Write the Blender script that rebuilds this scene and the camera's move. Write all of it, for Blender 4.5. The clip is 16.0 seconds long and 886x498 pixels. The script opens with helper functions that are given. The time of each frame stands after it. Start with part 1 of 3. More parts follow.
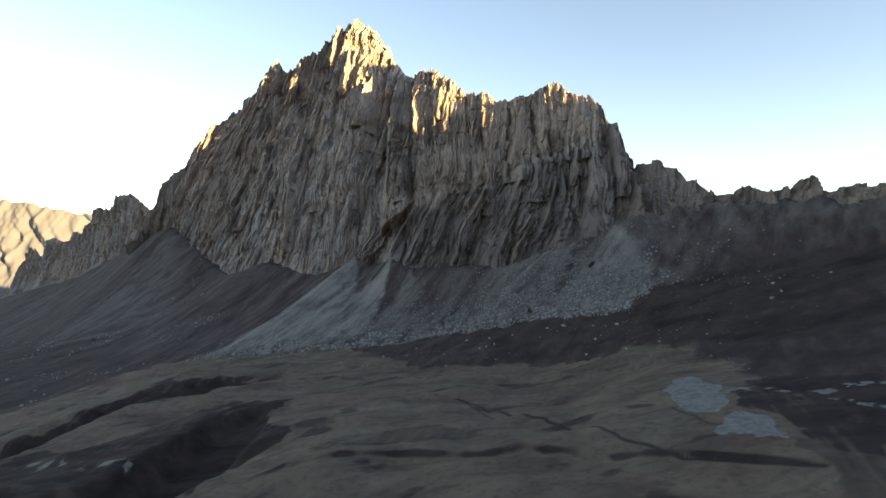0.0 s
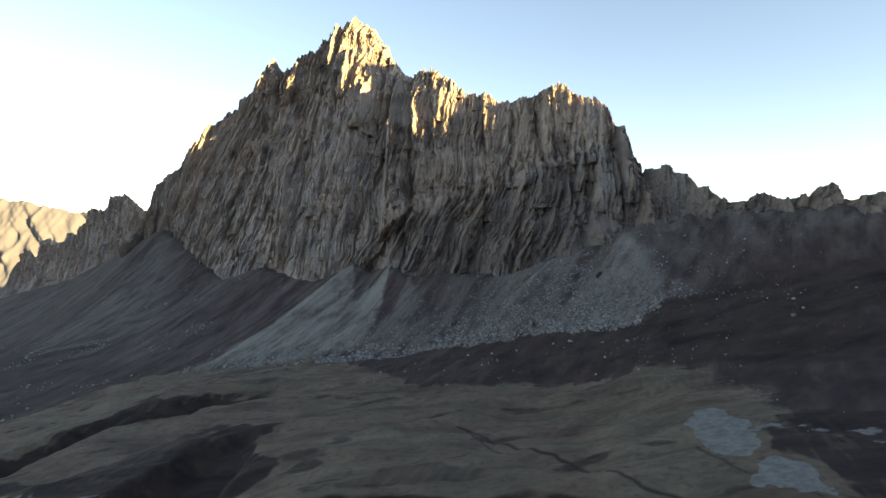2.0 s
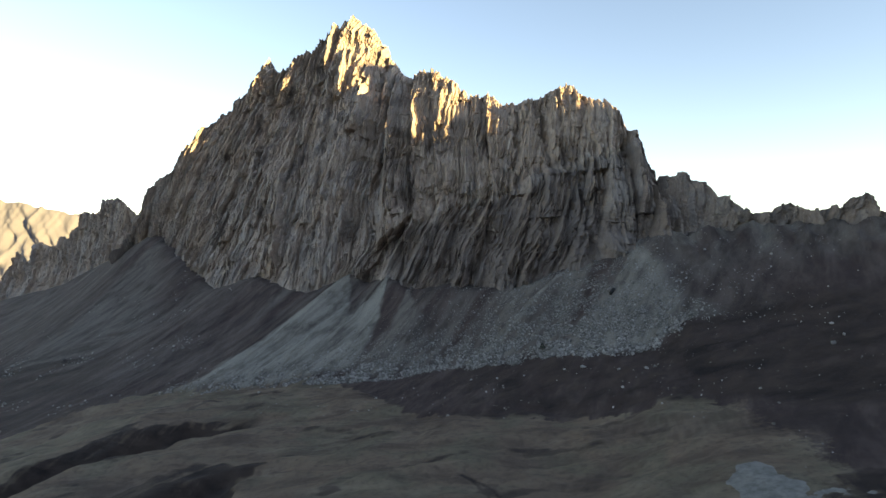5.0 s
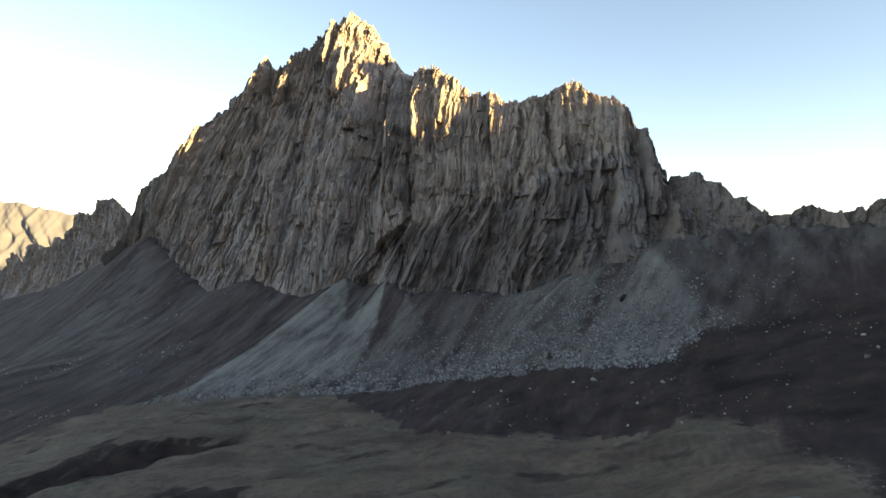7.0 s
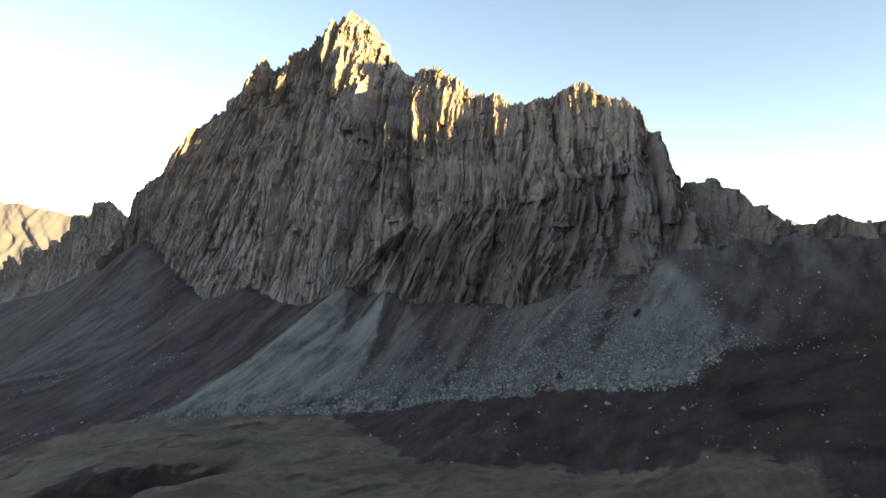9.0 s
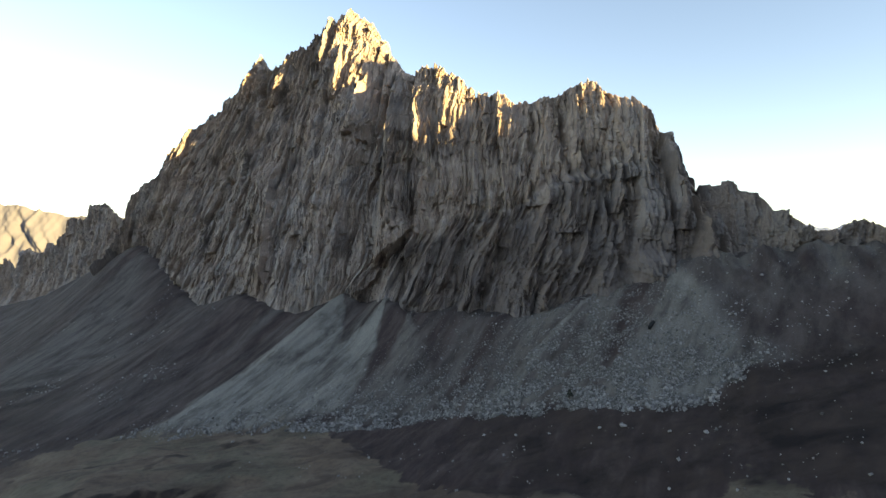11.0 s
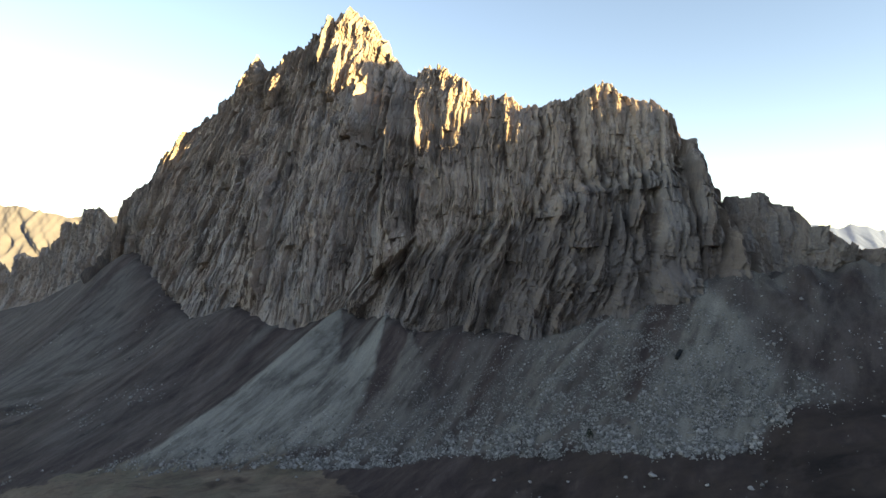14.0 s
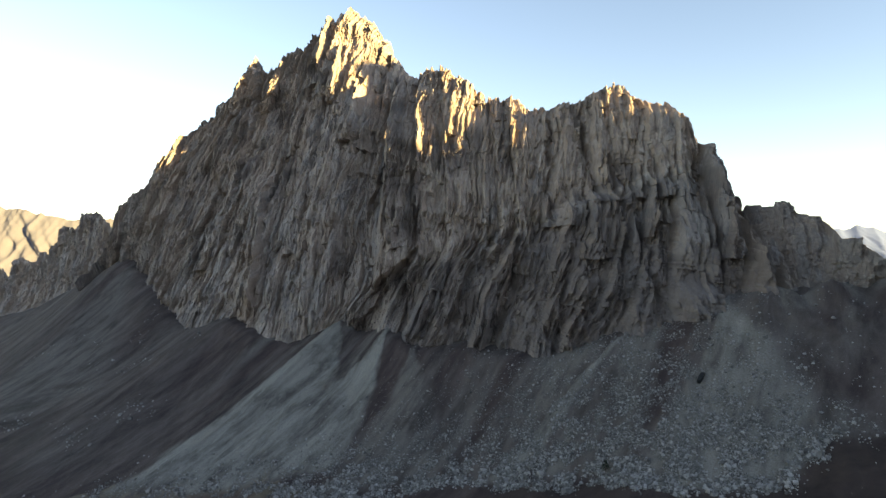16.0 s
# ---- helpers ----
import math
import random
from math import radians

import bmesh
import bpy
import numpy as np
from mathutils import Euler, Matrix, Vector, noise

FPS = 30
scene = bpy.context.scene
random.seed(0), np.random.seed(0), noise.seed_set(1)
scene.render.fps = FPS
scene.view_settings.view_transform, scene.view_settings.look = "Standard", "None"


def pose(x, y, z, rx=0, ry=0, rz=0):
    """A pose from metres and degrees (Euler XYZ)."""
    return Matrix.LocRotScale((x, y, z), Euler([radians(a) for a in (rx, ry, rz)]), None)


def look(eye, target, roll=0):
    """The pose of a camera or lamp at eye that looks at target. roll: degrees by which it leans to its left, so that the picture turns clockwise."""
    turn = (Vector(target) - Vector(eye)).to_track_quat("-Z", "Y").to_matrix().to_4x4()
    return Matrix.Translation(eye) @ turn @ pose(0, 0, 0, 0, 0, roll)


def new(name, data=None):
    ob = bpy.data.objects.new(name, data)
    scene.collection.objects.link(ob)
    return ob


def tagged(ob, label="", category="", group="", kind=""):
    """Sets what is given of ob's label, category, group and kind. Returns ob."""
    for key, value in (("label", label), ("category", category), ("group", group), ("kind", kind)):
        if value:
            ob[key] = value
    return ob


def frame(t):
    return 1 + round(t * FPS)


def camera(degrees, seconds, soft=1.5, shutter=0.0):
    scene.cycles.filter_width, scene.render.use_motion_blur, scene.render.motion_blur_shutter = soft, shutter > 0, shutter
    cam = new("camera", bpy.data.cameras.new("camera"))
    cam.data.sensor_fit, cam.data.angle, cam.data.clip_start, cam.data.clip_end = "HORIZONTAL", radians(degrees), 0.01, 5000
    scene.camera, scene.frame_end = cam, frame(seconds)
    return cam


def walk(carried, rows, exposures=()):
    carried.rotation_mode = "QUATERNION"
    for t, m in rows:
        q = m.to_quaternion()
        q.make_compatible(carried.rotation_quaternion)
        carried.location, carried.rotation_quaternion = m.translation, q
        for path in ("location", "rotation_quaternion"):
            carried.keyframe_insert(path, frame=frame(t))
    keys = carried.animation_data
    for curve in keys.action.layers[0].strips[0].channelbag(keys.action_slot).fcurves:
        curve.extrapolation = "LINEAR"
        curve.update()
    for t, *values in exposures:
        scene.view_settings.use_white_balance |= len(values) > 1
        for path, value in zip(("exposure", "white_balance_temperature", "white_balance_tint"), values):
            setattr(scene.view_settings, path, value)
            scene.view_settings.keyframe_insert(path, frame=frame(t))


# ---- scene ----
cam = camera(74.6, 16.0)
PATH = [
    (0, (1.771, -63.448, 67.829), (1.755, -61.448, 67.842), 0.2),
    (0.5, (1.702, -58.911, 69.63), (1.685, -56.911, 69.642), 0.3),
    (1, (1.474, -53.637, 71.494), (1.458, -51.637, 71.505), 0.3),
    (1.5, (1.414, -48.912, 73.398), (1.398, -46.912, 73.408), 0.3),
    (2, (1.174, -43.822, 75.604), (1.159, -41.822, 75.612), 0.3),
    (2.5, (1.192, -39.092, 77.419), (1.176, -37.092, 77.427), 0.3),
    (3, (1.063, -33.624, 79.362), (1.047, -31.624, 79.371), 0.3),
    (3.5, (0.682, -29.146, 81.102), (0.667, -27.146, 81.112), 0.3),
    (4, (0.597, -23.995, 82.964), (0.582, -21.995, 82.975), 0.4),
    (6.5, (-0.13, 1.244, 85.177), (-0.146, 3.244, 85.19), 0.4),
    (7, (-0.068, 6.855, 86.362), (-0.085, 8.855, 86.376), 0.5),
    (7.5, (-0.214, 11.707, 87.911), (-0.232, 13.707, 87.926), 0.5),
    (8, (-0.525, 17.223, 89.86), (-0.544, 19.223, 89.874), 0.5),
    (8.5, (-0.71, 21.928, 91.823), (-0.731, 23.927, 91.836), 0.5),
    (9, (-0.888, 27.353, 93.471), (-0.911, 29.353, 93.485), 0.5),
    (11.5, (-2.27, 51.545, 100.174), (-2.297, 53.545, 100.186), 0.3),
    (12, (-2.52, 56.823, 102.184), (-2.548, 58.823, 102.195), 0.3),
    (12.5, (-2.733, 61.639, 103.932), (-2.762, 63.639, 103.943), 0.3),
    (13, (-3.014, 66.925, 105.931), (-3.046, 68.925, 105.941), 0.3),
    (13.5, (-3.412, 71.552, 107.775), (-3.445, 73.552, 107.785), 0.3),
    (14, (-3.816, 76.608, 109.699), (-3.85, 78.608, 109.709), 0.3),
    (14.5, (-4.038, 81.247, 111.147), (-4.074, 83.247, 111.158), 0.3),
    (15, (-4.113, 86.638, 113.09), (-4.152, 88.638, 113.101), 0.3),
    (15.5, (-4.209, 91.268, 114.91), (-4.251, 93.268, 114.921), 0.2),
    (16, (-4.394, 96.841, 116.412), (-4.438, 98.84, 116.426), 0.2),
]
walk(cam, [(t, look(eye, target, roll)) for t, eye, target, roll in PATH], [(0, 2.22, 8000, 15), (16, 2.22, 8000, 15)])

# ---- world and sun ----
SUN_SIDE = Vector((0.850, -0.527, 0.0)).normalized()
SUN_RISE = radians(8.0)

world = bpy.data.worlds.new("evening_sky")
scene.world = world
world.use_nodes = True
wn, wl = world.node_tree.nodes, world.node_tree.links
wn.clear()
sky = wn.new("ShaderNodeTexSky")
sky.sky_type = "NISHITA"
sky.sun_disc = False
sky.sun_elevation = SUN_RISE
sky.sun_rotation = math.atan2(SUN_SIDE.x, SUN_SIDE.y)
sky.altitude = 2500
sky.air_density, sky.dust_density, sky.ozone_density = 1.0, 1.1, 1.1
back = wn.new("ShaderNodeBackground")
back.inputs["Strength"].default_value = 0.105
wout = wn.new("ShaderNodeOutputWorld")
wl.new(sky.outputs[0], back.inputs[0])
wl.new(back.outputs[0], wout.inputs[0])

lamp = bpy.data.lights.new("sun", "SUN")
lamp.energy, lamp.angle, lamp.color = 5.0, radians(0.3), (1.0, 0.85, 0.42)
sun = new("sun", lamp)
to_sun = SUN_SIDE * math.cos(SUN_RISE) + Vector((0, 0, math.sin(SUN_RISE)))
sun.matrix_world = look(to_sun * 2000, (0, 0, 0))


# ---- noise on arrays ----
def hashed(ix, iy, seed):
    """A fixed random number from 0 to 1 for each whole pair."""
    h = (ix.astype(np.int64) * 374761393 + iy.astype(np.int64) * 668265263 + seed * 1442695041) & 0x7FFFFFFF
    h = ((h ^ (h >> 13)) * 1274126177) & 0x7FFFFFFF
    return ((h ^ (h >> 16)) & 0xFFFFF) / float(0xFFFFF)


WAY_X, WAY_Y = np.cos(np.linspace(0, 2 * np.pi, 4096)), np.sin(np.linspace(0, 2 * np.pi, 4096))


def smooth(x, lo, hi):
    f = np.clip((x - lo) / (hi - lo), 0, 1)
    return f * f * (3 - 2 * f)


def grain(x, y, seed=0):
    """Smooth noise from -1 to 1 with a wavelength of about one."""
    ix, iy = np.floor(x), np.floor(y)
    fx, fy = x - ix, y - iy
    ux, uy = fx * fx * fx * (fx * (fx * 6 - 15) + 10), fy * fy * fy * (fy * (fy * 6 - 15) + 10)
    out = 0
    for dx, wx in ((0, 1 - ux), (1, ux)):
        for dy, wy in ((0, 1 - uy), (1, uy)):
            a = (hashed(ix + dx, iy + dy, seed) * 4095).astype(np.int32)
            out = out + wx * wy * (WAY_X[a] * (fx - dx) + WAY_Y[a] * (fy - dy))
    return out * 1.5


def rough(x, y, octaves=4, seed=0):
    return sum(grain(x * 2 ** k, y * 2 ** k, seed + k) * 0.5 ** k for k in range(octaves))


def ridged(x, y, octaves=4, seed=0):
    return sum((1 - 2 * np.abs(grain(x * 2 ** k, y * 2 ** k, seed + k))) * 0.5 ** k for k in range(octaves))


def slabs(u, v, wide, tall, seed, square=False, reach=0.6):
    """Rock slabs: for each place its slab's random height and second number, the way across from its middle, and the nearness of a crack."""
    a, b = u / wide, v / tall
    ia, ib = np.floor(a), np.floor(b)
    near, second = np.full(a.shape, 9.0), np.full(a.shape, 9.0)
    wa, wb, across = ia.copy(), ib.copy(), np.zeros(a.shape)
    for da in (-1, 0, 1):
        for db in (-1, 0, 1):
            ca, cb = ia + da, ib + db
            pa = a - ca - 0.1 - 0.8 * hashed(ca, cb, seed)
            pb = b - cb - 0.1 - 0.8 * hashed(ca, cb, seed + 7)
            gap = np.maximum(np.abs(pa), np.abs(pb)) if square else np.abs(pa) + reach * np.abs(pb)
            win = gap < near
            second = np.where(win, near, np.minimum(second, gap))
            near = np.where(win, gap, near)
            wa, wb, across = np.where(win, ca, wa), np.where(win, cb, wb), np.where(win, pa, across)
    return hashed(wa, wb, seed + 13), hashed(wa, wb, seed + 29), across, 1 - smooth(second - near, 0.0, 0.14)


def plates(u, v, wide, tall, seed, bias=0.0, longest=1.6):
    """Overlapping upright plates with pointed tops, like flatirons: how far the foremost stands out, and its random number."""
    a, b = u / wide, v / tall
    ia, ib = np.floor(a), np.floor(b)
    out, own, side = np.full(a.shape, -0.25), np.full(a.shape, 0.5), np.zeros(a.shape)
    for da in (-1, 0, 1):
        for db in (-2, -1, 0):
            ca, cb = ia + da, ib + db
            h = hashed(ca, cb, seed)
            r1, r2, r3, r4 = (h * 61.7) % 1, (h * 977.3) % 1, (h * 3571.9) % 1, (h * 12763.1) % 1
            t = (b - cb - 0.6 * r1) / (longest * (0.5 + 0.5 * r2))
            half = (0.40 + 0.40 * r3) * (1 - np.clip(t, 0, 1) ** 1.5)
            d = (a - ca - 0.1 - 0.8 * h) / np.maximum(half, 0.02)
            high = 0.25 + 0.75 * r4 + 1.3 * (r3 - 0.5 + bias) * d - 0.22 * d * d - 0.4 * t
            high = high - 0.7 * (1 - smooth(t, 0.0, 0.3))
            win = (t > 0) & (t < 1) & (np.abs(d) < 1) & (high > out)
            out, own = np.where(win, high, out), np.where(win, r4, own)
            side = np.where(win, np.abs(d), side)
    return out - 0.3 * smooth(side, 0.8, 1.0), own


# ---- meshes and things ----
def sheet(name, x, y, z, material, smooth_faces=True, layers=None):
    """A mesh object from a grid of places."""
    rows, cols = x.shape
    at = np.arange(rows * cols).reshape(rows, cols)
    quads = np.stack([at[:-1, :-1], at[:-1, 1:], at[1:, 1:], at[1:, :-1]], -1).reshape(-1, 4)
    me = bpy.data.meshes.new(name)
    me.vertices.add(rows * cols)
    me.vertices.foreach_set("co", np.stack([x, y, z], -1).reshape(-1).astype(np.float32))
    me.loops.add(quads.size)
    me.loops.foreach_set("vertex_index", quads.reshape(-1).astype(np.int32))
    me.polygons.add(len(quads))
    me.polygons.foreach_set("loop_start", np.arange(0, quads.size, 4, dtype=np.int32))
    me.polygons.foreach_set("use_smooth", np.full(len(quads), smooth_faces))
    me.update(calc_edges=True)
    for key, values in (layers or {}).items():
        me.attributes.new(key, "FLOAT", "POINT").data.foreach_set("value", values.reshape(-1).astype(np.float32))
    me.materials.append(material)
    return new(name, me)


def thing(name, label, category, group="", kind=""):
    return tagged(new(name), label, category, group, kind)


def under(ob, parent, label=""):
    ob.parent = parent
    return tagged(ob, label)


def line(points):
    """A line through points as a function of the first number."""
    p = np.array(points, float)
    p = p[np.argsort(p[:, 0])]
    return lambda x: [np.interp(x, p[:, 0], p[:, k]) for k in range(1, p.shape[1])]


# ---- materials ----
def painted(name):
    m = bpy.data.materials.new(name)
    m.use_nodes = True
    nodes, links = m.node_tree.nodes, m.node_tree.links
    shader = nodes["Principled BSDF"]
    shader.inputs["Roughness"].default_value = 0.9
    shader.inputs["Specular IOR Level"].default_value = 0.2
    place = nodes.new("ShaderNodeTexCoord").outputs["Object"]
    return m, nodes, links, shader, place


def stretch(nodes, links, place, scale, turn=(0, 0, 0)):
    n = nodes.new("ShaderNodeMapping")
    n.inputs["Scale"].default_value = scale
    n.inputs["Rotation"].default_value = [radians(a) for a in turn]
    links.new(place, n.inputs["Vector"])
    return n.outputs[0]


def speckle(nodes, links, place, scale, detail=6, rough_by=0.6, warp=0.0):
    n = nodes.new("ShaderNodeTexNoise")
    n.inputs["Scale"].default_value = scale
    n.inputs["Detail"].default_value = detail
    n.inputs["Roughness"].default_value = rough_by
    n.inputs["Distortion"].default_value = warp
    links.new(place, n.inputs["Vector"])
    return n.outputs["Fac"]


def ramp(nodes, links, value, stops):
    n = nodes.new("ShaderNodeValToRGB")
    while len(n.color_ramp.elements) < len(stops):
        n.color_ramp.elements.new(0.5)
    for e, (at, c) in zip(n.color_ramp.elements, stops):
        e.position, e.color = at, (*c, 1) if len(c) == 3 else c
    links.new(value, n.inputs[0])
    return n.outputs[0]


def mix(nodes, links, fac, a, b, how="MIX"):
    n = nodes.new("ShaderNodeMix")
    n.data_type, n.blend_type = "RGBA", how
    for socket, value in ((n.inputs["Factor"], fac), (n.inputs[6], a), (n.inputs[7], b)):
        if isinstance(value, (int, float)):
            socket.default_value = value
        elif isinstance(value, tuple):
            socket.default_value = (*value, 1)
        else:
            links.new(value, socket)
    return n.outputs[2]


def layer(nodes, name):
    n = nodes.new("ShaderNodeAttribute")
    n.attribute_name = name
    return n.outputs["Fac"]


def relief(nodes, links, shader, value, strength, depth):
    n = nodes.new("ShaderNodeBump")
    n.inputs["Strength"].default_value, n.inputs["Distance"].default_value = strength, depth
    links.new(value, n.inputs["Height"])
    links.new(n.outputs[0], shader.inputs["Normal"])


def rock_material(name, dark, mid, pale, warm, cool, stain=(0.112, 0.088, 0.080)):
    """Bedded rock: each plate has its own tone and tint, over it run streaks, stains and fine grain."""
    m, n, l, s, place = painted(name)
    steep = stretch(n, l, place, (1, 1, 0.3), (0, 10, 0))
    broad = speckle(n, l, place, 0.02, 6, 0.62, 0.8)
    streak = speckle(n, l, steep, 0.35, 9, 0.75, 0.3)
    fine = speckle(n, l, steep, 1.5, 6, 0.8)
    tone = n.new("ShaderNodeMath")
    tone.operation = "MULTIPLY_ADD"
    tone.inputs[1].default_value = 0.42
    l.new(layer(n, "tone"), tone.inputs[0])
    l.new(streak, tone.inputs[2])
    c = ramp(n, l, tone.outputs[0], ((0.46, dark), (0.66, mid), (0.86, pale), (0.98, tuple(0.5 * (a + b) for a, b in zip(mid, pale)))))
    c = mix(n, l, ramp(n, l, layer(n, "hue"), ((0.35, (0.75, 0.75, 0.75)), (0.55, (0, 0, 0)))), c, mix(n, l, 0.6, c, cool))
    c = mix(n, l, ramp(n, l, layer(n, "hue"), ((0.5, (0, 0, 0)), (0.8, (0.7, 0.7, 0.7)))), c, mix(n, l, 0.6, c, warm))
    c = mix(n, l, ramp(n, l, broad, ((0.42, (0, 0, 0)), (0.62, (0.6, 0.6, 0.6)))), c, mix(n, l, 0.6, c, warm))
    c = mix(n, l, layer(n, "rust"), c, mix(n, l, 0.72, c, stain))
    c = mix(n, l, layer(n, "rubble"), c, mix(n, l, 0.5, c, pale))
    c = mix(n, l, ramp(n, l, fine, ((0.32, (0.5, 0.5, 0.5)), (0.48, (0, 0, 0)))), c, dark)
    l.new(c, s.inputs["Base Color"])
    relief(n, l, s, fine, 0.8, 0.8)
    return m


ROCK = rock_material("rock", (0.140, 0.108, 0.097), (0.352, 0.282, 0.246), (0.56, 0.468, 0.398), (0.315, 0.226, 0.172), (0.220, 0.212, 0.214))
FAR_ROCK = rock_material("far_rock", (0.14, 0.13, 0.14), (0.18, 0.172, 0.19), (0.22, 0.21, 0.23), (0.17, 0.155, 0.16), (0.17, 0.165, 0.18))
# rock for the farthest mountain, with the blue of distant haze put into its colour
HAZE_ROCK = rock_material("haze_rock", (0.10, 0.135, 0.26), (0.115, 0.155, 0.29), (0.15, 0.19, 0.33), (0.11, 0.15, 0.275), (0.11, 0.15, 0.28))


def broken(nodes, links, value, noise, by, lo, hi):
    """A layer whose edge is broken up by noise."""
    n = nodes.new("ShaderNodeMath")
    n.operation = "MULTIPLY_ADD"
    n.inputs[1].default_value = by
    links.new(noise, n.inputs[0])
    links.new(value, n.inputs[2])
    return ramp(nodes, links, n.outputs[0], ((min(lo + by / 2, 0.98), (0, 0, 0)), (min(hi + by / 2, 1.0), (1, 1, 1))))


def ground_material():
    m, n, l, s, place = painted("mountain_ground")
    slope_way = stretch(n, l, stretch(n, l, place, (1, 1, 1), (0, 0, 32)), (1, 0.26, 0.4))
    across_way = stretch(n, l, place, (0.35, 1, 1))
    broad = speckle(n, l, place, 0.02, 6, 0.6, 0.5)
    patchy = speckle(n, l, across_way, 0.08, 8, 0.65, 0.4)
    tuft = speckle(n, l, place, 0.35, 8, 0.7)
    grit = speckle(n, l, place, 1.6, 6, 0.8)
    run = speckle(n, l, slope_way, 0.09, 8, 0.68, 0.3)
    grass = ramp(n, l, broad, ((0.32, (0.100, 0.070, 0.054)), (0.46, (0.178, 0.126, 0.090)), (0.58, (0.140, 0.115, 0.080)), (0.7, (0.214, 0.160, 0.116))))
    grass = mix(n, l, ramp(n, l, patchy, ((0.36, (0.75, 0.75, 0.75)), (0.5, (0, 0, 0)))), grass, (0.092, 0.064, 0.050))
    grass = mix(n, l, ramp(n, l, patchy, ((0.54, (0, 0, 0)), (0.68, (0.6, 0.6, 0.6)))), grass, (0.245, 0.190, 0.140))
    grass = mix(n, l, ramp(n, l, tuft, ((0.35, (0.45, 0.45, 0.45)), (0.52, (0, 0, 0)))), grass, (0.060, 0.042, 0.036))
    shale = ramp(n, l, run, ((0.32, (0.034, 0.023, 0.022)), (0.5, (0.062, 0.042, 0.038)), (0.68, (0.104, 0.076, 0.067))))
    shale = mix(n, l, ramp(n, l, grit, ((0.57, (0, 0, 0)), (0.72, (0.4, 0.4, 0.4)))), shale, (0.16, 0.134, 0.120))
    scree = ramp(n, l, run, ((0.3, (0.215, 0.198, 0.168)), (0.5, (0.285, 0.262, 0.224)), (0.7, (0.340, 0.308, 0.264))))
    scree = mix(n, l, ramp(n, l, grit, ((0.36, (0.7, 0.7, 0.7)), (0.55, (0, 0, 0)))), scree, (0.105, 0.096, 0.086))
    silt = ramp(n, l, tuft, ((0.35, (0.135, 0.130, 0.120)), (0.6, (0.235, 0.226, 0.208))))
    c = mix(n, l, broken(n, l, layer(n, "turf"), tuft, 0.9, 0.38, 0.62), shale, grass)
    screed = n.new("ShaderNodeMath")
    screed.operation = "MULTIPLY"
    l.new(layer(n, "scree"), screed.inputs[0])
    l.new(ramp(n, l, run, ((0.34, (0.35, 0.35, 0.35)), (0.52, (1, 1, 1)))), screed.inputs[1])
    c = mix(n, l, screed.outputs[0], c, scree)
    cells = n.new("ShaderNodeTexVoronoi")
    cells.inputs["Scale"].default_value = 1.1
    l.new(place, cells.inputs["Vector"])
    rubble = mix(n, l, ramp(n, l, cells.outputs["Distance"], ((0.25, (0, 0, 0)), (0.62, (1, 1, 1)))), ramp(n, l, grit, ((0.35, (0.16, 0.148, 0.138)), (0.6, (0.36, 0.335, 0.312)))), (0.040, 0.035, 0.033))
    c = mix(n, l, layer(n, "blocks"), c, rubble)
    # the earth layer: dark soil, plus painted shade in the gullies and the hollow
    c = mix(n, l, broken(n, l, layer(n, "earth"), tuft, 0.6, 0.22, 0.72), c, mix(n, l, ramp(n, l, patchy, ((0.35, (0, 0, 0)), (0.65, (1, 1, 1)))), (0.022, 0.016, 0.015), (0.066, 0.046, 0.038)))
    c = mix(n, l, broken(n, l, layer(n, "silt"), tuft, 0.8, 0.40, 0.60), c, silt)
    l.new(c, s.inputs["Base Color"])
    both = n.new("ShaderNodeMath")
    both.operation = "ADD"
    l.new(tuft, both.inputs[0])
    l.new(grit, both.inputs[1])
    relief(n, l, s, both.outputs[0], 0.8, 0.55)
    return m


GROUND = ground_material()

# ---- lines of the plan: crest and foot of the cliffs, as x, y, z ----
WEST_CREST = [(-520, 880, 70), (-500, 880, 100), (-487, 880, 124), (-471, 878, 156), (-459, 876, 181), (-449, 874, 190), (-433, 874, 196), (-424, 874, 211), (-413, 875, 231), (-396, 877, 253), (-383, 880, 272), (-366, 884, 288), (-344, 890, 302), (-337, 892, 316), (-324, 896, 329), (-318, 897, 336), (-311, 899, 356), (-301, 902, 374), (-290, 905, 386), (-279, 895, 381), (-273, 889, 367), (-266, 883, 360)]
TOP_CREST = [(-251, 869, 362), (-239, 857, 369), (-224, 851, 379), (-206, 850, 386), (-193, 851, 400), (-180, 853, 414), (-167, 856, 422), (-156, 858, 429), (-144, 860, 436), (-129, 857, 431), (-116, 854, 421), (-104, 851, 404), (-94, 850, 390), (-86, 848, 377), (-84.5, 812, 362), (-72, 808, 347), (-62, 806, 336), (-60.5, 745, 315), (-50, 738, 311), (-41, 735, 309), (-39.5, 650, 286), (-30, 630, 284), (-21, 607, 280), (-13, 602, 275), (-4, 597, 269), (6, 590, 260), (15, 583, 249)]
EAST_CREST = [(25, 576, 241), (37, 567, 241), (47, 556, 237), (53, 546, 227), (63, 528, 223), (71, 517, 224), (76, 513, 223), (86, 506, 225), (93, 503, 227), (100, 500, 231), (106, 498, 230), (114, 494, 224), (118, 490, 218), (123, 487, 214), (128, 484, 217), (133, 480, 214), (138, 472, 202), (142, 466, 191), (147, 459, 186), (152, 453, 180), (155, 449, 172), (159, 444, 160), (162, 440, 148)]
